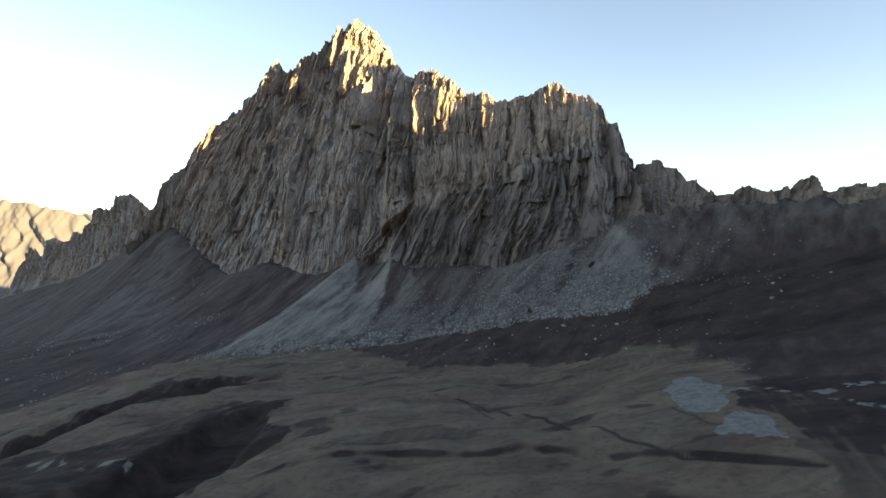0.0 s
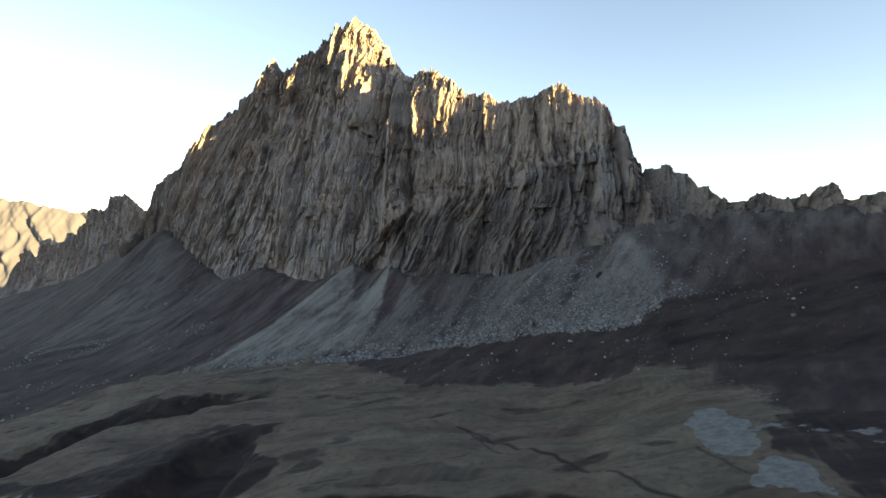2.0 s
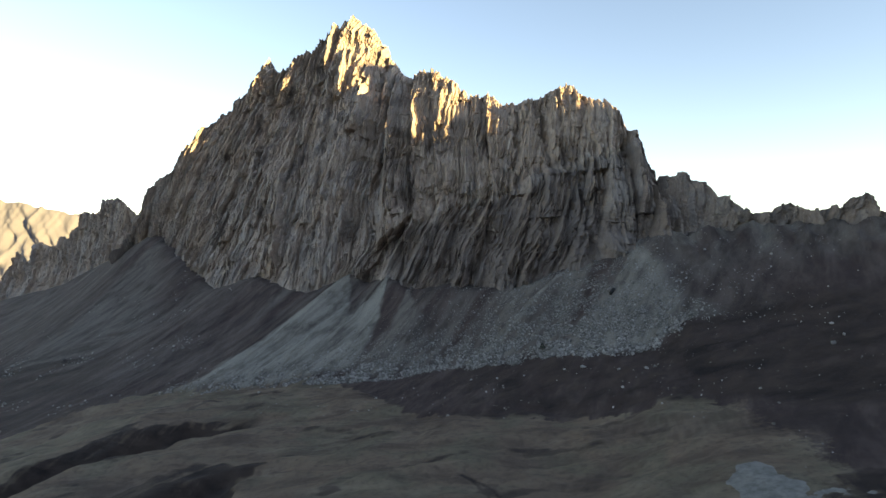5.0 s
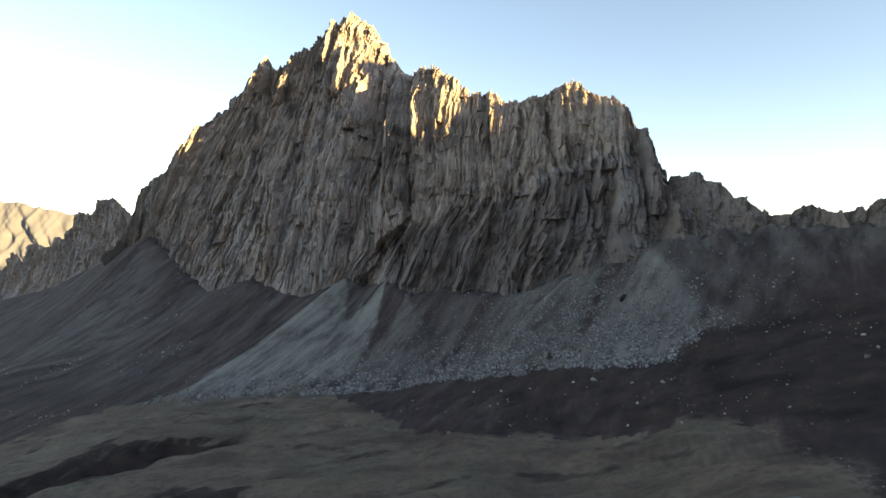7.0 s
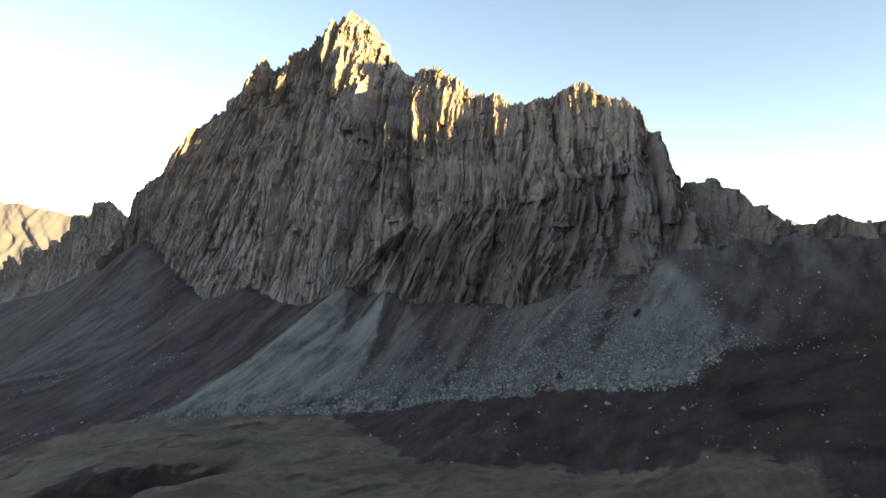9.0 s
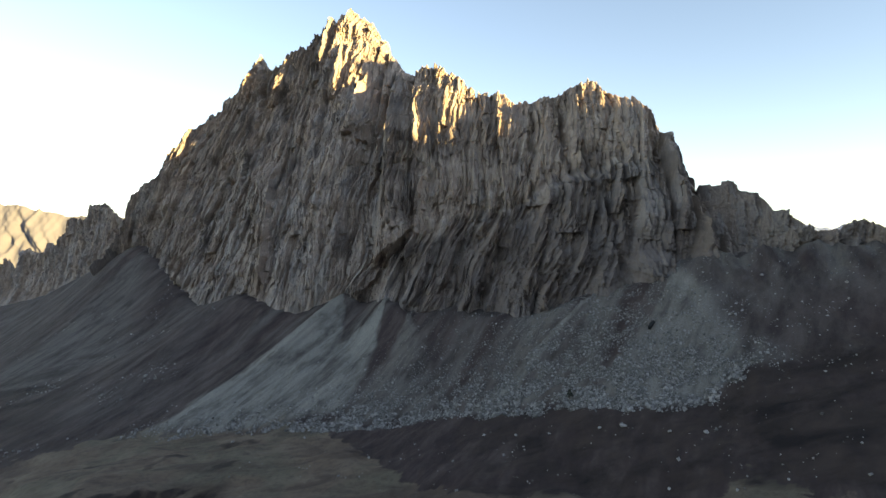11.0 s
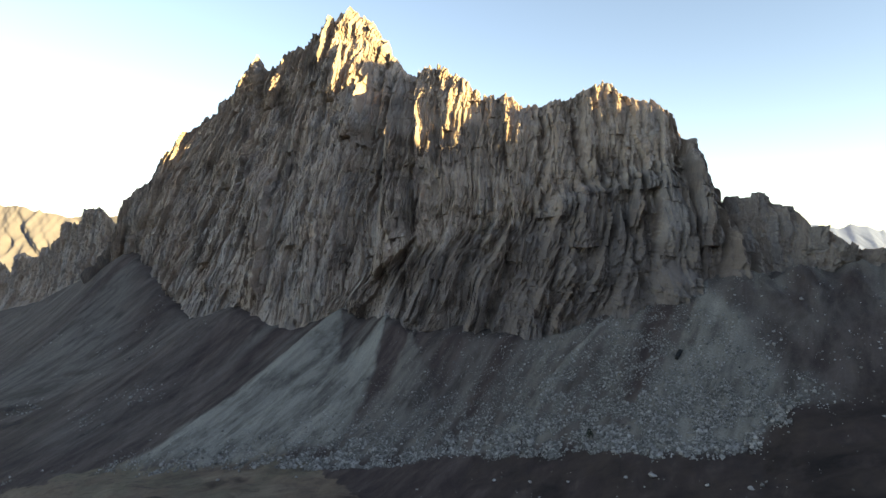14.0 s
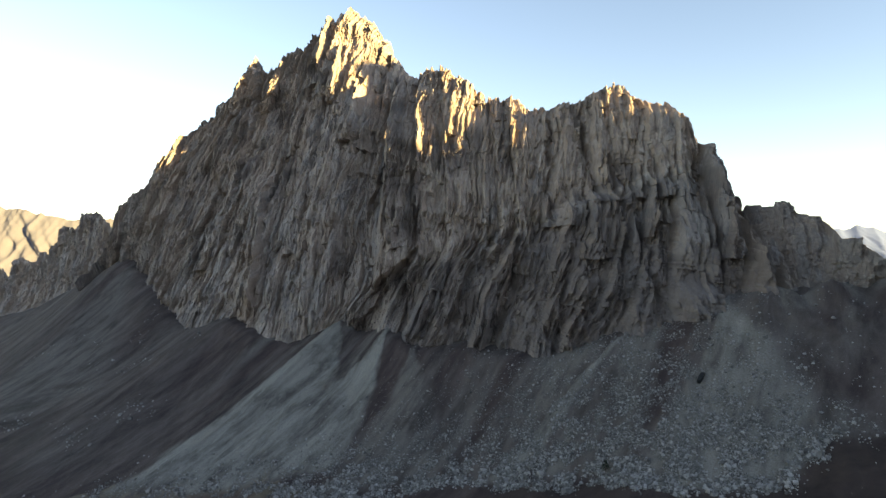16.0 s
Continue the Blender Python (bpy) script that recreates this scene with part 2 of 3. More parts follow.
RIGHT_CREST = [(166, 432, 144), (177, 413, 143), (179, 410, 137), (185, 399, 136), (188, 392, 123), (192, 385, 123), (204, 375, 111), (217, 371, 114), (224, 368, 118), (231, 358, 113), (236, 349, 112), (245, 337, 117), (251, 332, 121), (255, 328, 109), (264, 315, 111), (274, 300, 112), (290, 280, 110), (330, 240, 126)]
CREST = line(WEST_CREST + TOP_CREST + EAST_CREST + RIGHT_CREST)
TOWER_CREST = line([(-1330, 1600, -120), (-1225, 1532, -57), (-1189, 1515, -25), (-1154, 1498, 30), (-1114, 1479, 76), (-1090, 1467, 71), (-1070, 1456, 49), (-1033, 1434, 97), (-993, 1407, 98), (-970, 1390, 87), (-936, 1364, 92), (-908, 1342, 110), (-859, 1304, 113), (-840, 1289, 135), (-814, 1267, 159), (-788, 1246, 165), (-765, 1228, 158), (-730, 1202, 166), (-719, 1193, 185), (-701, 1178, 190), (-673, 1154, 188), (-639, 1124, 177), (-617, 1104, 166), (-590, 1080, 153), (-540, 1060, 150), (-480, 1040, 150)])
FOOT = line([(-1330, 1500, -120), (-1049, 1330, -34), (-937, 1250, -12), (-752, 1120, 22), (-624, 1020, 58), (-544, 950, 79), (-451, 860, 108), (-420, 840, 100), (-337, 740, 62), (-286, 680, 36), (-253, 640, 43), (-211, 615, 54), (-174, 575, 46), (-139, 560, 42), (-95, 558, 62), (-76, 540, 52), (-55, 512, 60), (-32, 490, 51), (6, 462, 54), (53, 427, 54), (80, 415, 66), (101, 408, 73), (134, 395, 90), (150, 388, 98), (162, 385, 98), (190, 380, 102), (225, 362, 106), (251, 328, 104), (290, 276, 102), (330, 236, 118)])
TOE = line([(-1330, 1100, -150), (-900, 900, -95), (-600, 720, -62), (-457, 600, -45), (-290, 450, -33), (-180, 415, -20), (-140, 412, -16), (-100, 398, -10), (-50, 384, -3), (0, 372, 6), (60, 338, 23), (88, 318, 27), (112, 310, 31), (135, 320, 46), (160, 310, 50), (190, 285, 54), (240, 236, 61), (330, 180, 90)])
BANK = line([(-1330, 800, -150), (-600, 480, -85), (-457, 430, -75), (-290, 380, -46), (-180, 325, -15), (-120, 325, -12), (-72, 322, -10), (6, 279, 0), (54, 268, 2), (80, 255, 9), (100, 245, 16), (117, 238, 19), (160, 225, 28), (220, 205, 44), (330, 150, 85)])
FRONT = line([(-1330, 300, -170), (-457, 180, -90), (-300, 150, -48), (-160, 140, -24), (-68, 140, -9), (0, 135, 1), (50, 130, 7), (80, 127, 14), (97, 125, 18.5), (150, 120, 23), (220, 120, 41), (330, 110, 85)])


def valley_shade_crest(p):
    """The skyline that shades the valley, seen from the low sun."""
    v = np.interp(p, [-2500, -1200, 300, 450, 456, 462, 466, 470, 500, 508, 515, 540, 558, 572, 610, 700, 900, 1300, 1700, 2300], [250, 250, 255, 252, 243, 232, 215, 195, 195, 258, 302, 310, 325, 395, 410, 418, 425, 400, 150, -200])
    return v + 2.0 * rough(p / 17, p * 0, 3, 46)


def ground_height(x, y):
    """The lie of the land."""
    xc = np.clip(x, -1330, 330)
    fy, fz = FOOT(xc)
    ty, tz = TOE(xc)
    by, bz = BANK(xc)
    ny, nz = FRONT(xc)
    z = np.where(y < by, nz + (bz - nz) * (y - ny) / (by - ny), 0)
    z = np.where(y < ny, nz - 0.04 * (ny - y), z)
    f = np.clip((y - by) / (ty - by), 0, 1)
    z = np.where((y >= by) & (y < ty), bz + (tz - bz) * f, z)
    g = (y - ty) / (fy - ty)
    aside = np.interp(x, [-700, -420, -250, 120, 170], [0.25, 0.45, 0.6, 0.6, 0.2])
    fz = FOOT(np.clip(xc + aside * np.clip(fy - y, 0, 400), -1330, 330))[1]
    sag = 0.10 * (fz - tz) * np.sin(np.pi * np.clip(g, 0, 1))
    z = np.where(y >= ty, tz + (fz - tz) * np.minimum(g, 1.0) - sag + np.clip(y - fy, 0, 30) * 0.15 * (x < 160) - np.clip(y - fy - 40, 0, 600) * 0.35, z)
    return z


def soften(z, times):
    """Rounds the breaks between slopes."""
    for _ in range(times):
        q = np.pad(z, 1, mode="edge")
        z = (q[1:-1, 1:-1] * 2 + q[:-2, 1:-1] + q[2:, 1:-1] + q[1:-1, :-2] + q[1:-1, 2:]) / 6
    return z


def spaced(spans):
    """Coordinates with their own step on each span (from, to, step)."""
    return np.concatenate([np.arange(a, b, s) for a, b, s in spans])


def cone_mask(x, y, apex, left, right, soft):
    """How far a place lies inside a scree cone: apex above, left and right ends of its toe."""
    t = np.clip((apex[1] - y) / (apex[1] - 0.5 * (left[1] + right[1])), -0.2, 1.4)
    lo = apex[0] + (left[0] - apex[0]) * t
    hi = apex[0] + (right[0] - apex[0]) * t
    wob = 4.0 * rough(x * 0.06, y * 0.03, 4, 50)
    half = np.maximum((hi - lo) / 2, 2.5)
    d = np.abs(x + wob - (lo + hi) / 2) / half
    return (1 - smooth(d, 0.96 - soft, 0.96 + soft)) * smooth(t, -0.10, -0.04) * (1 - smooth(t, 0.97, 1.07))


CONES = [((-99, 568), (-205, 446), (-66, 404), 1.0), ((-54, 518), (-176, 428), (-62, 398), 1.0),
         ((-30, 494), (-76, 402), (-4, 374), 0.45), ((86, 420), (0, 374), (30, 352), 0.85),
         ((136, 402), (48, 342), (150, 284), 0.80), ((-425, 850), (-520, 640), (-300, 540), 0.34),
         ((-253, 648), (-275, 500), (-200, 440), 0.10), ((6, 464), (-12, 376), (3, 370), 0.12), ((178, 386), (146, 300), (186, 282), 0.15)]
TURF_EDGE = line([(-2000, 330), (-520, 340), (-333, 372), (-275, 417), (-233, 428), (-184, 426), (-106, 412), (-80, 396), (-61, 366), (-32, 323), (5, 287), (38, 280), (67, 264), (92, 244), (122, 240), (160, 214), (200, 192), (300, 150), (2000, 60)])
# beds of gullies as x, y, half width, depth
GULLIES = [[(-76, 238, 5, 0.5), (-92, 228, 13, 6), (-101, 206, 19, 12), (-103, 180, 23, 15), (-108, 150, 27, 15), (-135, 115, 30, 15), (-210, 85, 36, 16)],
           [(-58, 184, 4, 0.5), (-70, 174, 8, 4), (-84, 164, 12, 6), (-104, 156, 14, 4)],
           [(-84, 330, 5, 0.5), (-108, 320, 10, 3), (-150, 300, 17, 8), (-185, 274, 22, 11), (-222, 240, 27, 14), (-300, 190, 34, 16), (-420, 160, 42, 18)],
           [(-30, 305, 5, 0.5), (6, 292, 5, 1.2), (60, 276, 6, 1.5), (100, 255, 6, 0.5)]]
SCARP = line([(-70, 128), (-50, 133), (-28, 136), (0, 129), (13, 125), (26, 125), (41, 117), (63, 110), (71, 103), (82, 90), (89, 83), (120, 66)])
TRACK = [(7, 207), (40, 162), (50, 132), (57, 118), (64, 111), (74, 97), (95, 80)]
FLATS = [[(87, 166), (95, 174), (101, 175), (103, 167), (102, 151), (95, 129), (88, 127), (82, 134), (85, 147)], [(88, 121), (93, 123), (101, 116), (97, 103), (94, 97), (89, 105), (82, 109)]]
STREAKS = [[(100, 147), (113, 148), (119, 137), (130, 134), (144, 140), (169, 138)], [(119, 138), (135, 116), (150, 108)], [(-186, 192), (-166, 184), (-146, 174), (-122, 172)]]
# outlines and how dark: gully shade put into the colour, elsewhere dark earth
SHADE_AND_EARTH = [([(-80, 245), (-100, 247), (-116, 240), (-124, 220), (-132, 200), (-138, 180), (-127, 160), (-100, 140), (-84, 128), (-79, 149), (-76, 177), (-64, 184), (-80, 205), (-95, 230)], 1.0),
        ([(-116, 248), (-135, 230), (-160, 195), (-185, 180), (-165, 154), (-120, 155), (-112, 220)], 0.7),
        ([(-118, 326), (-150, 318), (-180, 310), (-200, 299), (-216, 272), (-246, 258), (-240, 248), (-206, 272), (-186, 288), (-150, 306)], 0.85),
        ([(-38, 150), (-20, 158), (0, 160), (14, 152), (16, 144), (-10, 141), (-34, 144)], 0.5),
        ([(36, 196), (52, 200), (66, 194), (60, 184), (42, 186)], 0.4),
        ([(104, 153), (122, 158), (155, 147), (160, 128), (135, 106), (110, 81), (100, 96), (103, 112), (98, 127)], 0.85),
        ([(96, 98), (112, 90), (150, 100), (160, 60), (92, 55)], 0.55),
        ([(60, 256), (110, 236), (150, 206), (150, 180), (112, 196), (80, 216)], 0.42)]
SIDE_TRACKS = [[(7, 207), (25, 167)], [(81, 144), (82, 122), (85, 116), (92, 98)]]


def along(points, x, y):
    """For each place the distance to a line of points (x, y, more numbers), and those numbers there."""
    best = np.full(x.shape, 1e9)
    more = [np.zeros(x.shape) for _ in points[0][2:]]
    for a, b in zip(points[:-1], points[1:]):
        ax, ay, bx, by = a[0], a[1], b[0], b[1]
        t = np.clip(((x - ax) * (bx - ax) + (y - ay) * (by - ay)) / ((bx - ax) ** 2 + (by - ay) ** 2), 0, 1)
        d = np.hypot(x - ax - t * (bx - ax), y - ay - t * (by - ay))
        win = d < best
        best = np.where(win, d, best)
        for k in range(len(more)):
            more[k] = np.where(win, a[2 + k] + t * (b[2 + k] - a[2 + k]), more[k])
    return best, more


def inside(outline, x, y):
    """How far a place lies inside a closed outline, in metres; outside it is negative."""
    d, _ = along(outline + outline[:1], x, y)
    odd = np.zeros(x.shape, bool)
    for (ax, ay), (bx, by) in zip(outline, outline[1:] + outline[:1]):
        if ay != by:
            odd ^= ((ay > y) != (by > y)) & (x < ax + (y - ay) * (bx - ax) / (by - ay))
    return np.where(odd, d, -d)


def field_density(x, y):
    """Thick along the toe of the scree, thickest below the right-hand cone."""
    ty, tz = TOE(x)
    up = y - ty + 5 * rough(x / 14, y / 14, 3, 81)
    strip = smooth(up, -6, 1) * np.exp(-np.maximum(up, 0) / np.interp(x, [-200, -120, -60, 0, 50, 90, 140, 190], [8, 10, 20, 24, 36, 52, 46, 18]))
    amount = np.interp(x + 14 * rough(x / 18, y / 18, 3, 87), [-220, -170, -90, -60, 0, 50, 80, 108, 126, 140, 156], [0.1, 0.35, 0.6, 1.0, 0.85, 1.1, 1.2, 1.05, 0.7, 0.2, 0.01])
    return strip * amount * smooth(rough(x / 9, y / 9, 3, 82), -0.6, 0.5) * 0.8


def make_ground():
    xs = spaced([(-6000, -2000, 250), (-2000, -800, 20), (-800, -280, 4), (-280, -60, 1.25), (-60, 120, 0.8), (120, 280, 1.25), (280, 400, 4), (400, 1060, 25), (1060, 1500, 10), (1500, 1900, 25), (1900, 6001, 240)])
    ys = spaced([(-6000, -1500, 250), (-1500, -460, 40), (-460, 60, 6), (60, 150, 0.8), (150, 420, 1.25), (420, 700, 2.5), (700, 1000, 6), (1000, 1700, 25), (1700, 6001, 215)])
    x, y = np.meshgrid(xs, ys)
    z = soften(ground_height(x, y), 8)
    edge = TURF_EDGE(x)[0]
    wob = 7 * rough(x / 45, y / 45, 4, 3)
    turf = 1 - smooth(y + wob * (1 + 2.0 * smooth(x, 80, 110)) + 5 * rough(x / 9, y / 7, 4, 4), edge - 13, edge + 9)
    turf = turf * (1 - 0.8 * smooth(x + wob, 100, 140))
    grassy = 1 - smooth(y, edge - 15, edge + 15)
    scree = np.zeros_like(x)
    for apex, left, right, tone in CONES:
        within = cone_mask(x, y, apex, left, right, 0.1 if tone == 1.0 else 0.45)
        scree = np.maximum(scree, within * tone * (0.88 + 0.25 * rough((x - 0.62 * y) / 4, y / 60, 3, 61)))
        z = z + within * 1.1 * (tone > 0.3)
    fy, fz = FOOT(np.clip(x, -1330, 330))
    ty, tz = TOE(np.clip(x, -1330, 330))
    talus = smooth(y + 0.5 * wob, ty - 3, ty + 6) * smooth(x, -230, -120) * (1 - smooth(x, 120, 190))
    talus = talus * np.clip(0.10 + 0.5 * rough((x - 0.62 * y) / 24, y / 260, 3, 62), 0, 0.5)
    talus = np.maximum(talus, 0.15 * smooth(y, ty, ty + 40) * (1 - smooth(x, -260, -150)) * (0.6 + rough((x - 0.55 * y) / 30, y / 150, 4, 63)))
    talus = np.maximum(talus, 0.4 * np.exp(-((y - fy) / 40) ** 2) * smooth(x, 110, 150) * (1 - smooth(x, 250, 300)) * (0.7 + 0.7 * rough(x / 14, y / 20, 4, 64)))
    scree = np.clip(np.maximum(scree * smooth(y + 0.3 * wob, ty - 4, ty + 3), talus), 0, 1)
    # pale silt flats beside the beck
    silt = np.zeros_like(x)
    for outline in FLATS:
        silt = np.maximum(silt, smooth(inside(outline, x, y) + 2.4 * rough(x / 7, y / 10, 5, 17), -0.8, 0.6))
    for bed in STREAKS:
        d, _ = along(bed, x + 3 * rough(x / 10, y / 10, 3, 18), y)
        silt = np.maximum(silt, 0.9 * np.exp(-(d / 3.0) ** 2) * smooth(rough(x / 7, y / 6, 4, 19), -0.25, 0.35))
    # hummocks
    calm = 1 - 0.75 * smooth(x, 60, 90)
    z = z + grassy * smooth(y, 60, 140) * calm * (3.2 * rough(x / 80, y / 46, 2, 11) + 1.5 * rough(x / 24, y / 17, 3, 12))
    z = z + (1 - grassy) * (1.0 * rough((x - 0.6 * y) / 30, y / 90, 3, 21) + 0.4 * rough(x / 5, y / 8, 3, 22))
    z = z + smooth(x, 130, 160) * (1 - smooth(x, 300, 330)) * np.exp(-((y - fy) / 22) ** 2) * 5 * rough(x / 13, y / 18, 3, 23)
    # gullies with steep earthy sides; their shade is painted in as darker earth
    earth = np.zeros_like(x)
    wx, wy = x + 4 * rough(x / 24, y / 24, 3, 31), y + 4 * rough(x / 24, y / 24, 3, 32)
    for bed in GULLIES:
        d, (wide, deep) = along(bed, wx, wy)
        cut = 1 - smooth(d / wide, 0.35, 1.1)
        z = z - deep * cut
        earth = np.maximum(earth, smooth(cut + 0.25 * rough(x / 14, y / 14, 4, 33), 0.15, 0.6) * smooth(deep, 1, 6))
    for outline, darkness in SHADE_AND_EARTH:
        earth = np.maximum(earth, darkness * smooth(inside(outline, x, y) + 3.5 * rough(x / 16, y / 12, 5, 34), -1.2, 1.6) * (0.85 + 0.3 * rough(x / 3 - y / 9, y / 20, 3, 42)))
    # a low scarp across the meadow and the worn track
    off = y + 3.0 * rough(x / 34, x * 0, 3, 35) - SCARP(x)[0]
    on = smooth(x, -75, -50) * (1 - smooth(x, 84, 104))
    z = z + 1.3 * smooth(off, -2.4, 2.4) * (1 - smooth(off, 10, 45)) * on
    earth = np.maximum(earth, 0.95 * on * np.exp(-(off / 2.0) ** 2) * smooth(rough(x / 18, x * 0, 2, 36), -0.5, 0.1))
    d, _ = along(TRACK, x + 1.5 * rough(x / 12, y / 12, 2, 37), y)
    earth = np.maximum(earth, 0.8 * np.exp(-(d / 1.1) ** 2))
    for bed in SIDE_TRACKS:
        d2, _ = along(bed, x + 1.5 * rough(x / 12, y / 12, 2, 37), y)
        earth = np.maximum(earth, 0.65 * np.exp(-(d2 / 0.9) ** 2))
    z = z - 0.25 * np.exp(-(d / 1.0) ** 2)
    # dark stony patches in the turf
    patch = smooth(rough(x / 34, y / 20, 5, 38), 0.35, 0.75) * grassy
    earth = np.maximum(earth, 0.6 * patch)
    # shade painted into the stream hollow; dark earth on the right-hand slope and far left
    hollow = smooth(218 - 0.3 * (x + 210) + 2 * wob - y, 0, 16) * (1 - smooth(x, -96, -84)) * smooth(y, 40, 90)
    earth = np.maximum(earth, 1.0 * hollow * (0.8 + 0.4 * rough(x / 15, y / 12, 3, 39)))
    streaks = 0.5 + 0.7 * rough((0.977 * x - 0.21 * y) / 130, (0.21 * x + 0.977 * y) / 17, 4, 40)
    earth = np.maximum(earth, np.clip(0.2 + 1.1 * streaks, 0, 0.95) * smooth(x + 2 * wob + 0.15 * (y - 150) + 36 * (1 - smooth(y, ty - 14, ty - 2)), 142, 185) * smooth(y + wob, edge - 12, edge + 14) * (1 - smooth(y, fy - 95, fy - 45)))
    earth = np.maximum(earth, np.clip(0.9 * streaks, 0, 0.8) * smooth(-x, 260, 380) * (1 - smooth(y + 2 * wob, 600, 700)) * smooth(y, edge, edge + 15))
    by, bz = BANK(np.clip(x, -1330, 330))
    bank = smooth(y + 0.5 * wob, by - 2, by + 8) * (1 - smooth(y, ty - 3, ty + 4)) * smooth(x, -20, 20) * (1 - smooth(x, 150, 190))
    earth = np.maximum(earth, bank * (0.5 + 0.3 * rough(x / 14, y / 10, 3, 44)))
    earth = np.clip(earth, 0, 1) * (1 - silt)
    # the massif beyond the right-hand ridge and the mountains all round
    s = x * SUN_SIDE.x + y * SUN_SIDE.y
    p = -x * SUN_SIDE.y + y * SUN_SIDE.x
    crest = valley_shade_crest(p) + math.tan(SUN_RISE) * 1100
    lift = (1 - smooth(np.abs(s - 1100) + 12 * rough(x / 200, y / 200, 2, 41), 20, 430)) * (crest - z) * smooth(s, 420, 700)
    z = z + np.maximum(lift, 0)
    far = np.hypot(x, y)
    ring = smooth(far, 1500, 3000) * (y < 600)
    z = z + ring * (260 + 160 * ridged(x / 900, y / 900, 3, 43)) * (s < 500) * smooth(-y, -600, 400)
    return sheet("ground", x, y, z, GROUND, True, {"turf": turf, "scree": scree, "silt": silt, "earth": earth, "blocks": np.clip(field_density(np.clip(x, -300, 300), y), 0, 1)}), (xs, ys, z)


ground, LAND = make_ground()
tagged(ground, "brown autumn grass, grey scree and dark shale slopes in shade", "ground", kind="structure")


def land(x, y):
    """The height of the ground at places."""
    xs, ys, z = LAND
    i = np.clip(np.searchsorted(xs, x) - 1, 0, len(xs) - 2)
    j = np.clip(np.searchsorted(ys, y) - 1, 0, len(ys) - 2)
    u, v = (x - xs[i]) / (xs[i + 1] - xs[i]), (y - ys[j]) / (ys[j + 1] - ys[j])
    return (z[j, i] * (1 - u) + z[j, i + 1] * u) * (1 - v) + (z[j + 1, i] * (1 - u) + z[j + 1, i + 1] * u) * v


# ---- cliffs ----
# corners, cracks and swellings of the face: kind, two ends as x, z, width, depth
MARKS = [("crack", 83, 215, 88, 150, 1.6, 9), ("crack", 64, 212, 60, 140, 1.8, 9), ("left", -199, 190, -186, 76, 26, 20), ("crack", -300, 207, -262, 156, 3, 8),
         ("right", -250, 222, -224, 150, 30, 9), ("right", -68, 290, -55, 92, 40, 13), ("crack", 97, 180, 98, 148, 1.3, 6), ("crack", 107, 143, 108, 90, 2, 7),
         ("crack", -156, 315, -148, 205, 4, 9), ("left", -80, 62, -36, 122, 16, 8), ("crack", 21, 70, 44, 122, 2.5, 6), ("crack", -10, 64, 8, 106, 2.5, 6),
         ("left", -86, 140, -70, 214, 14, 8), ("crack", -148, 80, -128, 170, 3, 7), ("left", -262, 300, -252, 180, 18, 12), ("crack", -276, 372, -262, 285, 5, 18),
         ("left", 72, 70, 74, 125, 30, 6), ("crack", 52, 60, 60, 62, 4, 9), ("bulge", 126, 88, 128, 98, 11, 9)]
LEDGE = line([(-120, 52), (-93, 68), (-40, 103), (-5, 112), (22, 122), (57, 133), (87, 148), (101, 152), (146, 166), (175, 168)])


# towers below the eastern crest: left edges, and how far each stands proud at its left and right end
TOWER_FRONT = line([(-66, 590), (-31, 568), (-13, 557), (8, 545), (30, 532), (55, 517), (75, 504), (105, 483), (122, 472), (145, 456)])
TOWERS = [(-66, -2, 14), (-37, -3, 6), (-14, -2, 5), (6, 2, 6), (24, 0, 5), (36, -3, 3), (60, 2, 5), (69, 0, 4), (83, 3, 3), (100, -3, 4), (118, -3, 4), (141, 0, 0)]


def towered(x, y, z, cy, cz, seed):
    """The face of the towers, each a wall that turns away to the right, and how much it holds at each place."""
    w = x + 3.0 * rough(x / 12, z / 30, 3, seed) + 0.05 * (z - 205)
    saw = np.zeros_like(x)
    for (x0, a, b), (x1, _, _) in zip(TOWERS[:-1], TOWERS[1:]):
        saw = np.where((w >= x0) & (w < x1), a + (b - a) * (w - x0) / (x1 - x0), saw)
    front = TOWER_FRONT(x)[0]
    up = np.clip((z - 205) / np.maximum(cz - 205, 1), 0, 1) ** 1.3
    wall = front + np.maximum(cy - front, 2) * up - 0.45 * np.maximum(205 - z, 0)
    hold = smooth(x, -74, -64) * (1 - smooth(x, 139, 149)) * smooth(z - LEDGE(x)[0] + 8 * rough(x / 20, x * 0, 2, seed + 1), 3, 11)
    return y + (wall + saw - y) * hold, hold


def marked(x, z, seed):
    """What the named corners, cracks and swellings add to the face."""
    push = np.zeros_like(x)
    x = x + 2.0 * rough(x / 9, z / 14, 3, seed)
    for kind, x0, z0, x1, z1, wide, deep in MARKS:
        t = ((x - x0) * (x1 - x0) + (z - z0) * (z1 - z0)) / ((x1 - x0) ** 2 + (z1 - z0) ** 2)
        fade = smooth(t, -0.15, 0.1) * (1 - smooth(t, 0.9, 1.15))
        d = x - x0 - t * (x1 - x0)
        if kind == "crack":
            push -= deep * fade * np.exp(-(d / wide) ** 2)
        elif kind == "bulge":
            push += deep * np.exp(-(np.hypot(x - x0, z - z0) / wide) ** 4)
        elif kind == "left":
            push += deep * fade * np.where(d < 0, np.exp(d / wide), np.exp(-(d / 1.2) ** 2))
        else:
            push += deep * fade * np.where(d > 0, np.exp(-d / wide), np.exp(-(d / 1.2) ** 2))
    return push


